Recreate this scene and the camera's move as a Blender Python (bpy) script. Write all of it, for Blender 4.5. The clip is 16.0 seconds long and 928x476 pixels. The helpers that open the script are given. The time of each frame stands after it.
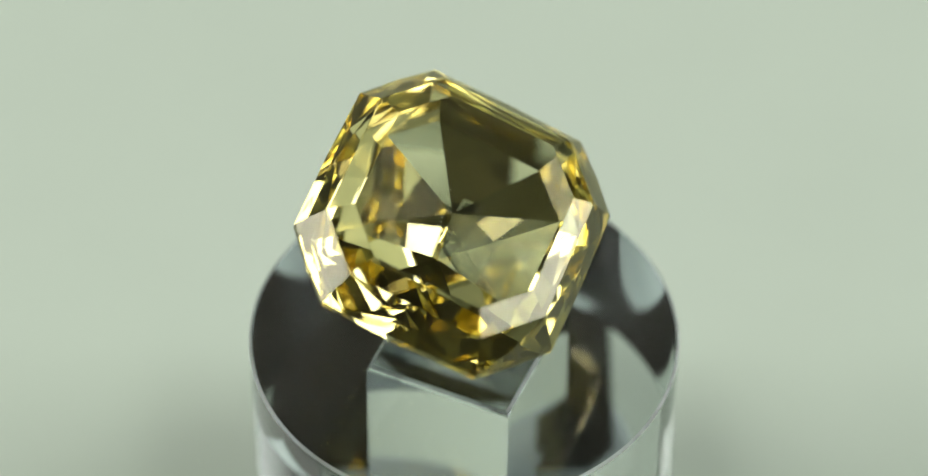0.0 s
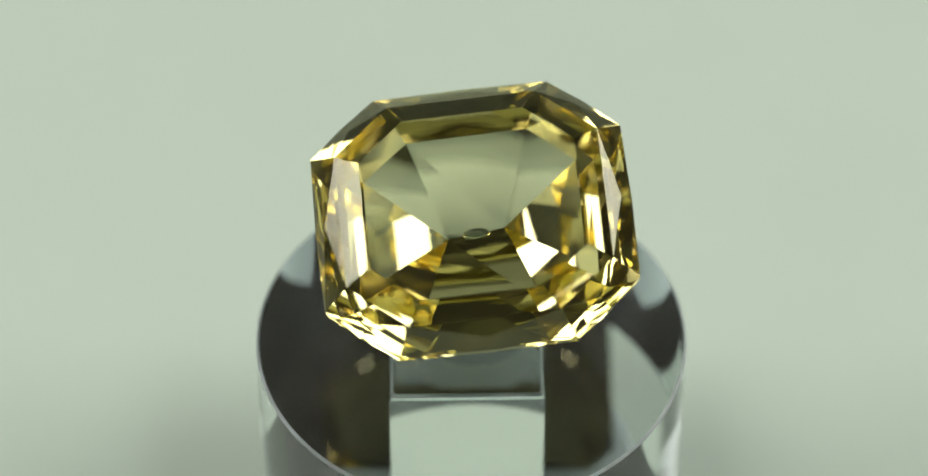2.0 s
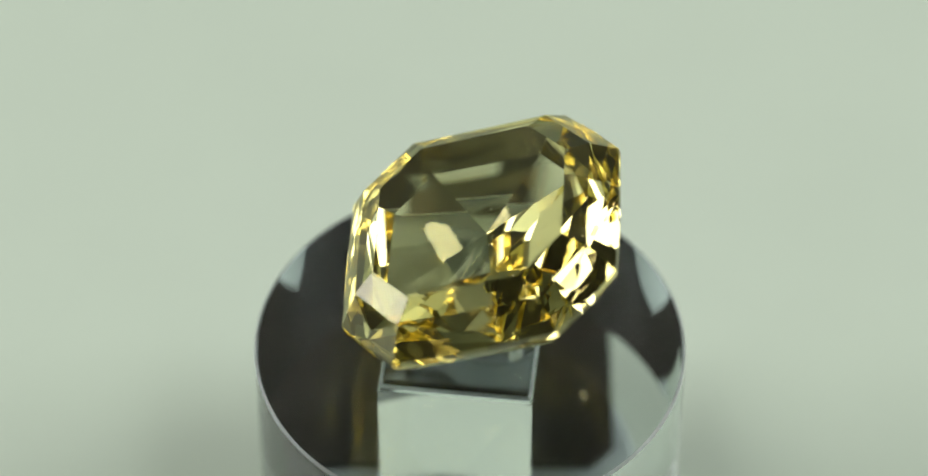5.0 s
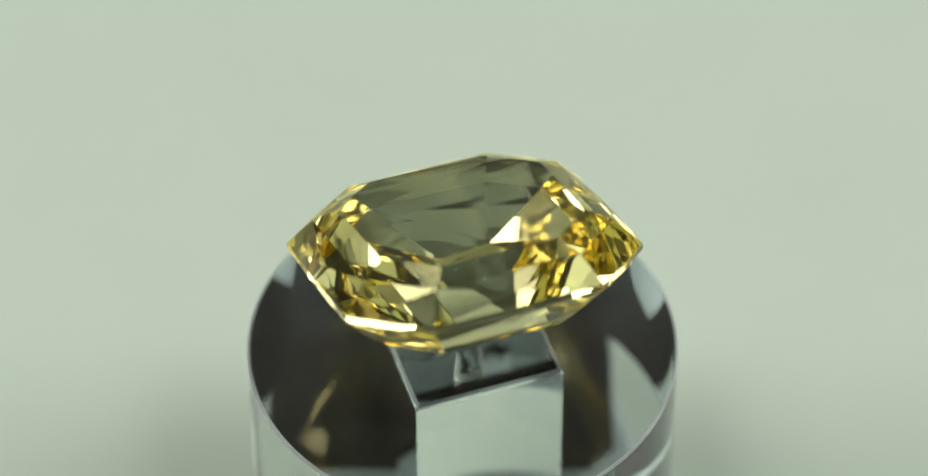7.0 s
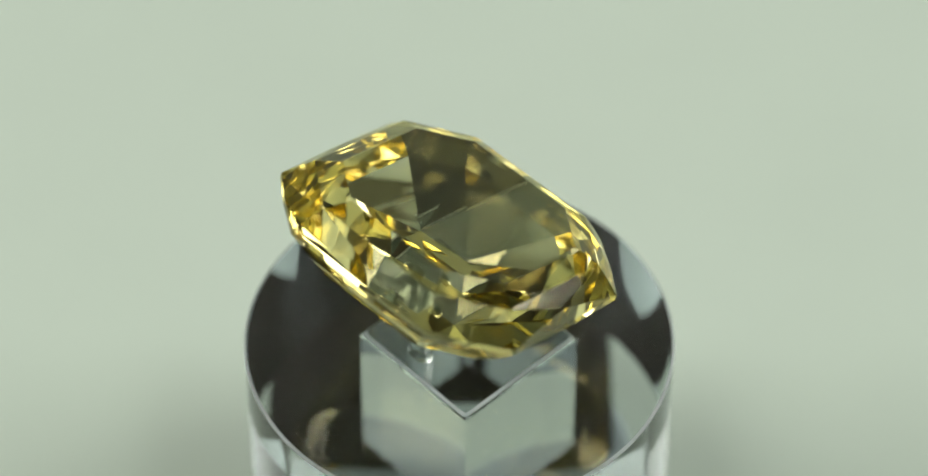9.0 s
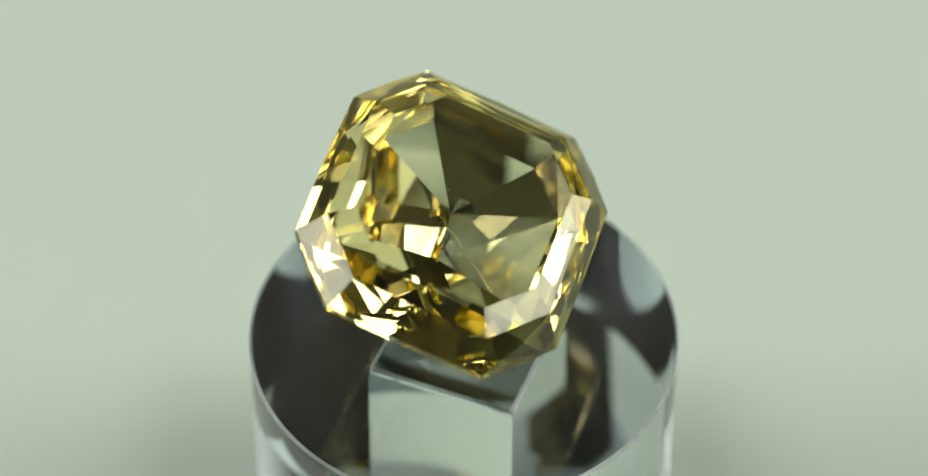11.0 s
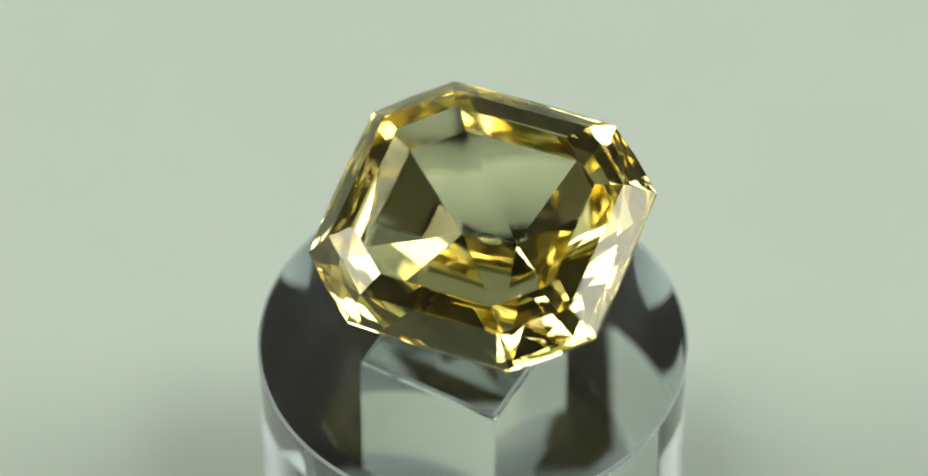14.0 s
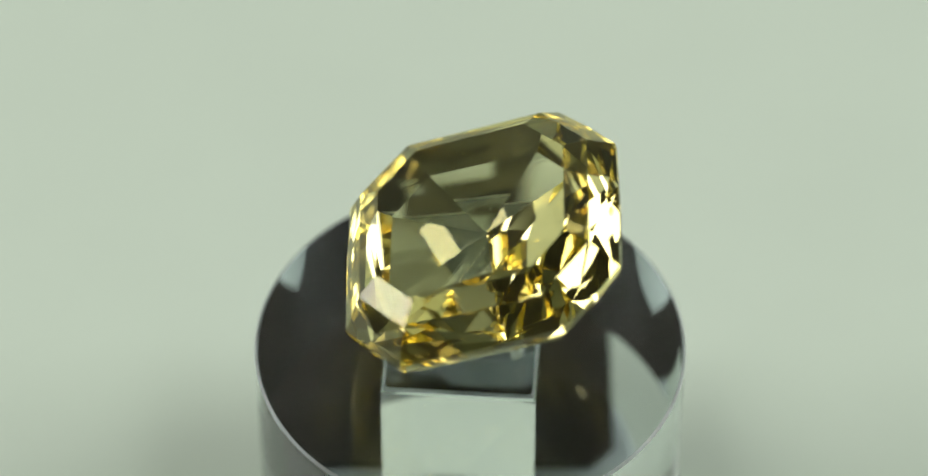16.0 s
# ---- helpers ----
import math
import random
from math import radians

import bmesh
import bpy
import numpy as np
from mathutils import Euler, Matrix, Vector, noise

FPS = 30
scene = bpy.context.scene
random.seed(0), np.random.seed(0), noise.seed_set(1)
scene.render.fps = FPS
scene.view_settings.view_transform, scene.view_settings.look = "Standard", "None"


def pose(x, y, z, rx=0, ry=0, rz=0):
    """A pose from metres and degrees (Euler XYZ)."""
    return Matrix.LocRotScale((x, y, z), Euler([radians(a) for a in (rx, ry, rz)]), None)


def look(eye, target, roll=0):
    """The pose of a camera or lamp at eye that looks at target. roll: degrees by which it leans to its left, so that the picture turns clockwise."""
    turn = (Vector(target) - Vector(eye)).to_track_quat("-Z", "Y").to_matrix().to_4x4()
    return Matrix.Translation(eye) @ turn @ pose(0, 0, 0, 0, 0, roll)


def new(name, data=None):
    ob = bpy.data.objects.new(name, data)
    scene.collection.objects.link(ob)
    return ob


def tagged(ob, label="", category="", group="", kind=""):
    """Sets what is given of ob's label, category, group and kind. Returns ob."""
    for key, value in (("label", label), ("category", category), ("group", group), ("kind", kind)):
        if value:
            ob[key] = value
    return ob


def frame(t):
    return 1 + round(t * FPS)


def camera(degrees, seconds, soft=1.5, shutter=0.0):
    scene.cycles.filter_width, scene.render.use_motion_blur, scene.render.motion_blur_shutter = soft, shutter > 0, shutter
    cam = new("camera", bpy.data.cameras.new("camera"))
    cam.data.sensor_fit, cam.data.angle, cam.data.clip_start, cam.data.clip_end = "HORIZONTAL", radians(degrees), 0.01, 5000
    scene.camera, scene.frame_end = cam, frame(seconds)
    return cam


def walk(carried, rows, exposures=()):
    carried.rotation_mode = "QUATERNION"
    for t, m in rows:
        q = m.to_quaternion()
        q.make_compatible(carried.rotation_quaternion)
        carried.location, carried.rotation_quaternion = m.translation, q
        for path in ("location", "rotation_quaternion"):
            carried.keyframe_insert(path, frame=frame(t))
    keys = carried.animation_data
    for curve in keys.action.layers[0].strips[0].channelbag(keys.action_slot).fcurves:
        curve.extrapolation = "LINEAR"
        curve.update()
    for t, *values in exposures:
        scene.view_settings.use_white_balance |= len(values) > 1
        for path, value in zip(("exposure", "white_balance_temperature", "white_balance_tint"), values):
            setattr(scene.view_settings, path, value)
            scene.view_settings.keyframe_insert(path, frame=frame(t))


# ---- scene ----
MM = 0.001
TOP = 0.0155            # height of the round stand's top face above the paper
SPIN = -32.50          # degrees a second, clockwise from above
PITCH, DIST = 47.7, 0.1242

# ---- camera ----
cam = camera(14.0, 16.0, soft=1.6)
up = Vector((0, math.sin(radians(PITCH)), math.cos(radians(PITCH))))
ahead = Vector((0, math.cos(radians(PITCH)), -math.sin(radians(PITCH))))
target = Vector((-0.07 * MM, 0, TOP)) + up * 3.32 * MM
eye = target - ahead * DIST
cam.data.dof.use_dof = True
cam.data.dof.focus_distance = DIST - 0.0035
cam.data.dof.aperture_fstop = 32.0
walk(cam, [(0.0, look(eye, target)), (16.0, look(eye, target))])

# ---- light ----
scene.cycles.max_bounces, scene.cycles.glossy_bounces, scene.cycles.transmission_bounces = 24, 16, 24
world = bpy.data.worlds.new("world")
scene.world = world
world.use_nodes = True
world.node_tree.nodes["Background"].inputs[0].default_value = (0.6, 0.65, 0.6, 1)
world.node_tree.nodes["Background"].inputs[1].default_value = 0.05


def area(name, at, to, wide, high, watts, colour=(1, 1, 1)):
    data = bpy.data.lights.new(name, "AREA")
    data.shape, data.size, data.size_y = "RECTANGLE", wide, high
    data.energy, data.color = watts, colour
    ob = new(name, data)
    ob.matrix_world = look(at, to)
    return ob


# two long soft boxes, one on either side
area("lamp_left", (-0.50, 0.07, 0.285), (0, 0.02, 0.06), 0.46, 0.34, 3.05, (1.0, 1.0, 0.97))
area("lamp_right", (0.50, 0.07, 0.285), (0, 0.02, 0.06), 0.46, 0.34, 2.95, (0.98, 1.0, 0.98))


# ---- materials ----
def material(name):
    m = bpy.data.materials.new(name)
    m.use_nodes = True
    return m, m.node_tree.nodes, m.node_tree.links, m.node_tree.nodes["Principled BSDF"]


def glass(name, colour, ior, rough=0.0):
    m = bpy.data.materials.new(name)
    m.use_nodes = True
    nodes, links = m.node_tree.nodes, m.node_tree.links
    nodes.remove(nodes["Principled BSDF"])
    g = nodes.new("ShaderNodeBsdfGlass")
    g.inputs["Color"].default_value = (*colour, 1)
    g.inputs["IOR"].default_value = ior
    g.inputs["Roughness"].default_value = rough
    links.new(g.outputs[0], nodes["Material Output"].inputs[0])
    return m


def plain(name, colour, rough=0.6, metal=0.0, gloss=0.5):
    m, nodes, links, b = material(name)
    b.inputs["Base Color"].default_value = (*colour, 1)
    b.inputs["Roughness"].default_value = rough
    b.inputs["Metallic"].default_value = metal
    b.inputs["Specular IOR Level"].default_value = gloss
    return m


DIMWALL = plain("dim_wall", (0.055, 0.052, 0.045), 0.9)
CEILING = plain("dim_ceiling", (0.06, 0.058, 0.05), 0.9)
ACRYLIC = glass("acrylic", (0.955, 0.972, 0.966), 1.49)
FROSTED = glass("sanded_acrylic", (0.94, 0.96, 0.955), 1.49, 0.17)
SANDED_EDGE = glass("sanded_edge", (0.95, 0.96, 0.96), 1.49, 0.5)


def mottled(name, colour, rough, scale, spread):
    """A plain matt colour that drifts a little at two scales."""
    m, nodes, links, b = material(name)
    co = nodes.new("ShaderNodeTexCoord")
    out = None
    for k, amount in ((scale, spread), (scale * 14, spread * 0.6)):
        tex, ramp, mix = (nodes.new(n) for n in ("ShaderNodeTexNoise", "ShaderNodeMapRange", "ShaderNodeMix"))
        mix.data_type, mix.blend_type = "RGBA", "MULTIPLY"
        tex.inputs["Scale"].default_value, tex.inputs["Detail"].default_value = k, 4.0
        ramp.inputs["To Min"].default_value, ramp.inputs["To Max"].default_value = 1 - amount, 1 + amount
        links.new(co.outputs["Object"], tex.inputs["Vector"])
        links.new(tex.outputs["Fac"], ramp.inputs["Value"])
        mix.inputs["Factor"].default_value = 1.0
        links.new(ramp.outputs["Result"], mix.inputs["B"])
        if out:
            links.new(out, mix.inputs["A"])
        else:
            mix.inputs["A"].default_value = (*colour, 1)
        out = mix.outputs["Result"]
    links.new(out, b.inputs["Base Color"])
    b.inputs["Roughness"].default_value = rough
    return m


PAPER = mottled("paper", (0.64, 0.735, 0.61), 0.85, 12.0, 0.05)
# paler grey-green for the unseen rear wall, added to brighten the stone's near facets
FILL_WALL = mottled("fill_wall", (0.30, 0.34, 0.29), 0.9, 12.0, 0.05)
SAPPHIRE = glass("sapphire", (0.976, 0.941, 0.735), 1.765)
CRYSTAL = plain("pale_crystal", (0.80, 0.86, 0.84), 0.6)
# dark brown of the sheet added under the stand to darken its inside
ADDED_DARK = mottled("dark_brown", (0.022, 0.018, 0.013), 0.8, 260.0, 0.85)
ADDED_DARK.node_tree.nodes["Principled BSDF"].inputs["Specular IOR Level"].default_value = 0.05
# pale tone of the tabs added below to lighten the stone's middle
ADDED_PALE = mottled("added_pale", (0.70, 0.81, 0.77), 0.8, 400.0, 0.12)
PLATE = mottled("pale_plate", (0.34, 0.40, 0.39), 0.7, 350.0, 0.25)
GLUE = glass("clear_adhesive", (0.94, 0.95, 0.93), 1.22)
GRAIN = plain("grain", (0.03, 0.02, 0.01), 0.6)



# ---- building helpers ----
def part(name, bm, mat, parent=None, label=""):
    me = bpy.data.meshes.new(name)
    bm.normal_update()
    bm.to_mesh(me)
    bm.free()
    me.materials.append(mat)
    ob = new(name, me)
    if parent:
        ob.parent = parent
    if label:
        ob["label"] = label
    return ob


def loft(bm, rings, cap=True):
    rows = [[bm.verts.new(p) for p in r] for r in rings]
    n = len(rows[0])
    for a, b in zip(rows, rows[1:]):
        for i in range(n):
            bm.faces.new((a[i], a[(i + 1) % n], b[(i + 1) % n], b[i]))
    if cap:
        bm.faces.new(rows[0][::-1])
        bm.faces.new(rows[-1])
    return rows


def circle(r, z, cx=0, cy=0, n=160):
    return [(cx + r * math.cos(2 * math.pi * i / n), cy + r * math.sin(2 * math.pi * i / n), z) for i in range(n)]


def box(x0, x1, y0, y1, z0, z1):
    bm = bmesh.new()
    loft(bm, [[(x0, y0, z), (x1, y0, z), (x1, y1, z), (x0, y1, z)] for z in (z0, z1)])
    return bm


# ---- setting ----
tagged(part("ground", box(-0.6, 0.6, -0.6, 0.6, -0.02, 0), PAPER), "pale grey-green paper sheet under the stand", "table", kind="structure")
ROOM, HIGH = 0.6, 1.0
for nm, b in (("wall_north", (-ROOM, ROOM, ROOM, ROOM + 0.05, -0.02, HIGH)), ("wall_south", (-ROOM, ROOM, -ROOM - 0.05, -ROOM, -0.02, HIGH)),
              ("wall_east", (ROOM, ROOM + 0.05, -ROOM - 0.05, ROOM + 0.05, -0.02, HIGH)), ("wall_west", (-ROOM - 0.05, -ROOM, -ROOM - 0.05, ROOM + 0.05, -0.02, HIGH))):
    # the rear wall is paler than the rest, so it reflects into the stone
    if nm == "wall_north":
        tagged(part(nm, box(*b), FILL_WALL), "unseen rear wall, made paler to brighten the stone's near facets", "wall", kind="structure")
    else:
        tagged(part(nm, box(*b), DIMWALL), "dim plain studio wall", "wall", kind="structure")
tagged(part("ceiling", box(-ROOM - 0.05, ROOM + 0.05, -ROOM - 0.05, ROOM + 0.05, HIGH, HIGH + 0.05), CEILING), "dim plain studio ceiling", "ceiling", kind="structure")


# ---- the stand: round acrylic block with a square rod let into it ----
DISC, POST, TURN = (0.11, 0.195), (0.02, -0.084), 64.7   # millimetres off the axis; degrees
BASE = 0.006
N = 160


def sharp(ob, degrees=30):
    for p in ob.data.polygons:
        p.use_smooth = True
    ob.data.set_sharp_from_angle(angle=radians(degrees))
    return ob


def square(half, z, cx, cy, round_mm=0.0):
    """A square ring of N points round (cx, cy), its corners cut by a small arc."""
    out = []
    r = round_mm * MM
    per = N // 4
    for k in range(4):
        a = radians(TURN - 90 + 90 * k)
        for i in range(per):
            f = i / per * 90 - 45
            th = a + radians(f) + radians(45)
            # distance to the side of the square that faces this way
            d = half / max(abs(math.cos(radians(f))), 1e-6)
            d = min(d, half * math.sqrt(2) - r * (math.sqrt(2) - 1))
            out.append((cx + d * math.cos(th), cy + d * math.sin(th), z))
    return out


def ringed(r, z, cx, cy):
    a0 = radians(TURN - 90)
    return [(cx + r * math.cos(a0 + 2 * math.pi * i / N), cy + r * math.sin(a0 + 2 * math.pi * i / N), z) for i in range(N)]


def frost(bm, low):
    """Sanded underside and broken edges: the faces between the polished sides and ends take slots of their own."""
    bm.normal_update()
    for f in bm.faces:
        z = f.calc_center_median().z
        if abs(f.normal.z) > 0.9 and abs(z - low) < 0.02 * MM:
            f.material_index = 1
        elif 0.1 < abs(f.normal.z) < 0.9:
            f.material_index = 2


def slots(ob):
    ob.data.materials.append(FROSTED)
    ob.data.materials.append(SANDED_EDGE)
    return ob


def stand():
    base = new("acrylic_stand")
    cx, cy, r = DISC[0] * MM, DISC[1] * MM, 7.075 * MM
    px, py, h = POST[0] * MM, POST[1] * MM, 2.482 * MM
    gap = 0.04 * MM
    bm = bmesh.new()
    hole = [square(h + gap, z, px, py) for z in (TOP, BASE)]
    rows = loft(bm, [hole[1], ringed(r, BASE, cx, cy), ringed(r, TOP - 0.09 * MM, cx, cy),
                     ringed(r - 0.09 * MM, TOP, cx, cy), hole[0]], cap=False)
    a, b = rows[-1], rows[0]
    for i in range(N):
        bm.faces.new((a[i], a[(i + 1) % N], b[(i + 1) % N], b[i]))
    bmesh.ops.recalc_face_normals(bm, faces=bm.faces)
    frost(bm, BASE)
    slots(sharp(part("body", bm, ACRYLIC, base, "round clear acrylic block")))
    bm = bmesh.new()
    c = 0.09 * MM
    loft(bm, [square(h, BASE, px, py, 0.1), square(h, TOP + 0.17 * MM - c, px, py, 0.1), square(h - c, TOP + 0.17 * MM, px, py, 0.1)])
    bmesh.ops.recalc_face_normals(bm, faces=bm.faces)
    frost(bm, BASE)
    slots(sharp(part("post", bm, ACRYLIC, base, "square clear acrylic post")))
    return base


STAND = stand()
tagged(STAND, "clear acrylic gem stand with a square post", "display stand")


def turntable():
    """A pale plate under the stand, the spindle that carries the stand, and an unseen dark sheet reaching to the rear
    and two pale tabs, added for the tones seen through the acrylic and the stone.
    """
    base = new("turntable")
    r, x, y = 6.3 * MM, -0.35 * MM, 0.7 * MM
    high = BASE - 1.8 * MM
    bm = bmesh.new()
    loft(bm, [circle(r, 0.0, x, y), circle(r, high - 0.7 * MM, x, y), circle(r - 0.3 * MM, high - 0.4 * MM, x, y)])
    sharp(part("plate", bm, PLATE, base, "pale round plate"))
    # unseen dark sheet, added so that the block looks dark from above
    bm = bmesh.new()
    x0, x1, y0, y1, cut = -6.9 * MM, 5.1 * MM, 0.7 * MM, 11.0 * MM, 0.8 * MM
    edge = [(x0, y0), (x1 - cut, y0), (x1, y0 + cut), (x1, y1 - cut), (x1 - cut, y1), (x0 + cut, y1), (x0, y1 - cut)]
    loft(bm, [[(px, py, z) for px, py in edge] for z in (high - 0.4 * MM, high)])
    part("added_sheet", bm, ADDED_DARK, base, "unseen dark brown sheet, added to darken the block's inside")
    # two pale tabs added where sight lines through the stone end, to lighten it
    for x0, x1, y0, y1 in ((-1.2, 2.6, 5.2, 8.2), (-2.2, 2.4, 1.2, 3.1)):
        part("added_tab", box(x0 * MM, x1 * MM, y0 * MM, y1 * MM, high + 0.004 * MM, high + 0.1 * MM), ADDED_PALE, base, "unseen pale tab, added to lighten the stone's middle")
    bm = bmesh.new()
    loft(bm, [circle(1.9 * MM, high - 0.4 * MM, 0.4 * MM, -0.5 * MM), circle(1.9 * MM, BASE - 0.008 * MM, 0.4 * MM, -0.5 * MM)])
    sharp(part("spindle", bm, PLATE, base, "pale round spindle"))
    return base


TABLE = tagged(turntable(), "small pale turntable with an added dark sheet", "turntable")


# ---- the gem ----
def octagon(k, z, twist=False, bow=0.0):
    """A ring of the stone's outline, shrunk to k at height z; twisted, its points lie at the sides' middles, bowed out a little."""
    x, y, cx, cy = 5.02 * k, 4.51 * k, 2.19 * k, 1.86 * k
    c = [(x, -y + cy), (x, y - cy), (x - cx, y), (-x + cx, y), (-x, y - cy), (-x, -y + cy), (-x + cx, -y), (x - cx, -y)]
    if twist:
        c = [((c[i][0] + c[(i + 1) % 8][0]) / 2 * (1 + bow), (c[i][1] + c[(i + 1) % 8][1]) / 2 * (1 + bow)) for i in range(8)]
    return [(a, b, z) for a, b in c]


GEMTILT = Matrix.Rotation(radians(18.9), 4, "X") @ Matrix.Rotation(radians(3.4), 4, "Y")
GEMPLACE = Matrix.Translation((0, 0, TOP + 5.02 * MM)) @ GEMTILT @ Matrix.Translation((0.06 * MM, 0.63 * MM, 0)) @ Matrix.Rotation(radians(23.7), 4, "Z")


KEEL, RING = -3.40, 0.69


def gem():
    """The facets are the hull of the stone's rings of corners; table, crown, girdle and pavilion are its parts."""
    rnd = random.Random(11)

    def uneven(ring, by):
        """Hand-cut: every corner a little off its place."""
        return [(x + rnd.uniform(-by, by), y + rnd.uniform(-by, by), z + rnd.uniform(-by, by) * 0.5) for x, y, z in ring]

    pts = octagon(1, 0.1) + octagon(1, -0.1) + octagon(1, 0.1, True, 0.012) + octagon(1, -0.1, True, 0.012)
    pts += uneven(octagon(0.942, 0.50, True, 0.004), 0.03) + uneven(octagon(0.845, 0.96), 0.03) + octagon(0.69, 1.31)
    pts += uneven(octagon(0.935, -0.50, True, 0.004), 0.04) + uneven(octagon(0.85, -0.98), 0.05) + uneven(octagon(RING, -1.78), 0.06)
    pts += [(0.95, 0.12, KEEL), (-0.9, -0.08, KEEL)]
    bm = bmesh.new()
    for p in pts:
        bm.verts.new(p)
    bmesh.ops.convex_hull(bm, input=bm.verts)
    bmesh.ops.delete(bm, geom=[v for v in bm.verts if not v.link_faces], context="VERTS")
    bmesh.ops.dissolve_limit(bm, angle_limit=radians(1.0), verts=bm.verts, edges=bm.edges)
    bmesh.ops.recalc_face_normals(bm, faces=bm.faces)
    stone = new("gemstone")
    groups = {"table": [], "crown": [], "girdle": [], "pavilion": []}
    for f in bm.faces:
        n, z = f.normal, f.calc_center_median().z
        key = "table" if n.z > 0.99 and z > 0.5 else "girdle" if abs(n.z) < 0.05 else "crown" if z > 0 else "pavilion"
        groups[key].append([v.co.copy() for v in f.verts])
    bm.free()
    for key, faces in groups.items():
        b = bmesh.new()
        for f in faces:
            b.faces.new([b.verts.new(GEMPLACE @ (c * MM)) for c in f])
        bmesh.ops.remove_doubles(b, verts=b.verts, dist=1e-7)
        part(key, b, SAPPHIRE, stone)
    # a row of tiny pale crystals and two dark grains inside the stone
    rnd = random.Random(5)
    for name, mat, count in (("pale_inclusion", CRYSTAL, 8), ("dark_inclusion", GRAIN, 3)):
        b = bmesh.new()
        for i in range(count):
            f = (i + 0.5) / count
            at = Vector((-1.3 + 2.6 * f + rnd.uniform(-0.1, 0.1), 0.25 + 0.35 * f + rnd.uniform(-0.08, 0.08), -1.6 + rnd.uniform(-0.2, 0.2)))
            if name == "dark_inclusion":
                at += Vector((rnd.uniform(-1.2, 1.2), rnd.uniform(-1.5, 0.2), 0.8))
            bmesh.ops.create_icosphere(b, subdivisions=1, radius=rnd.uniform(0.01, 0.022) * MM, matrix=Matrix.Translation(GEMPLACE @ (at * MM)))
        part(name, b, mat, stone)
    return tagged(stone, "faceted pale yellow sapphire with cut corners", "gemstone")


GEM = gem()


def adhesive():
    """The small dab of adhesive that holds the stone on the post."""
    bm = bmesh.new()
    foot = TOP + 0.18 * MM
    keel = [GEMPLACE @ (Vector((x, 0, KEEL)) * MM) for x in (1.0, -0.95)]
    mid = (keel[0] + keel[1]) / 2
    along = (keel[0] - keel[1]).normalized()
    rings = []
    for f, wide, long in ((0.0, 0.28, 0.5), (0.12, 0.29, 0.52), (0.6, 0.2, 0.45), (1.0, 0.17, 0.42)):
        c = Vector((mid.x, mid.y, foot + f * (mid.z + 0.1 * MM - foot)))
        ring = []
        for i in range(24):
            a = math.tau * i / 24
            off = Vector((along.x, along.y, 0)) * math.cos(a) * long + Vector((-along.y, along.x, 0)) * math.sin(a) * wide
            ring.append(c + off * MM * (1 + 0.08 * noise.noise(Vector((math.cos(a), math.sin(a), f * 3)))))
        rings.append(ring)
    loft(bm, rings)
    bmesh.ops.recalc_face_normals(bm, faces=bm.faces)
    return tagged(part("adhesive_dab", bm, GLUE), "small clear dab of adhesive under the stone", "adhesive")


PAD = adhesive()


# ---- what turns ----
def motions():
    for thing in (STAND, GEM, PAD):
        walk(thing, [(i * 0.5, pose(0, 0, 0, 0, 0, SPIN * (i * 0.5 - 12.5))) for i in range(33)])


motions()
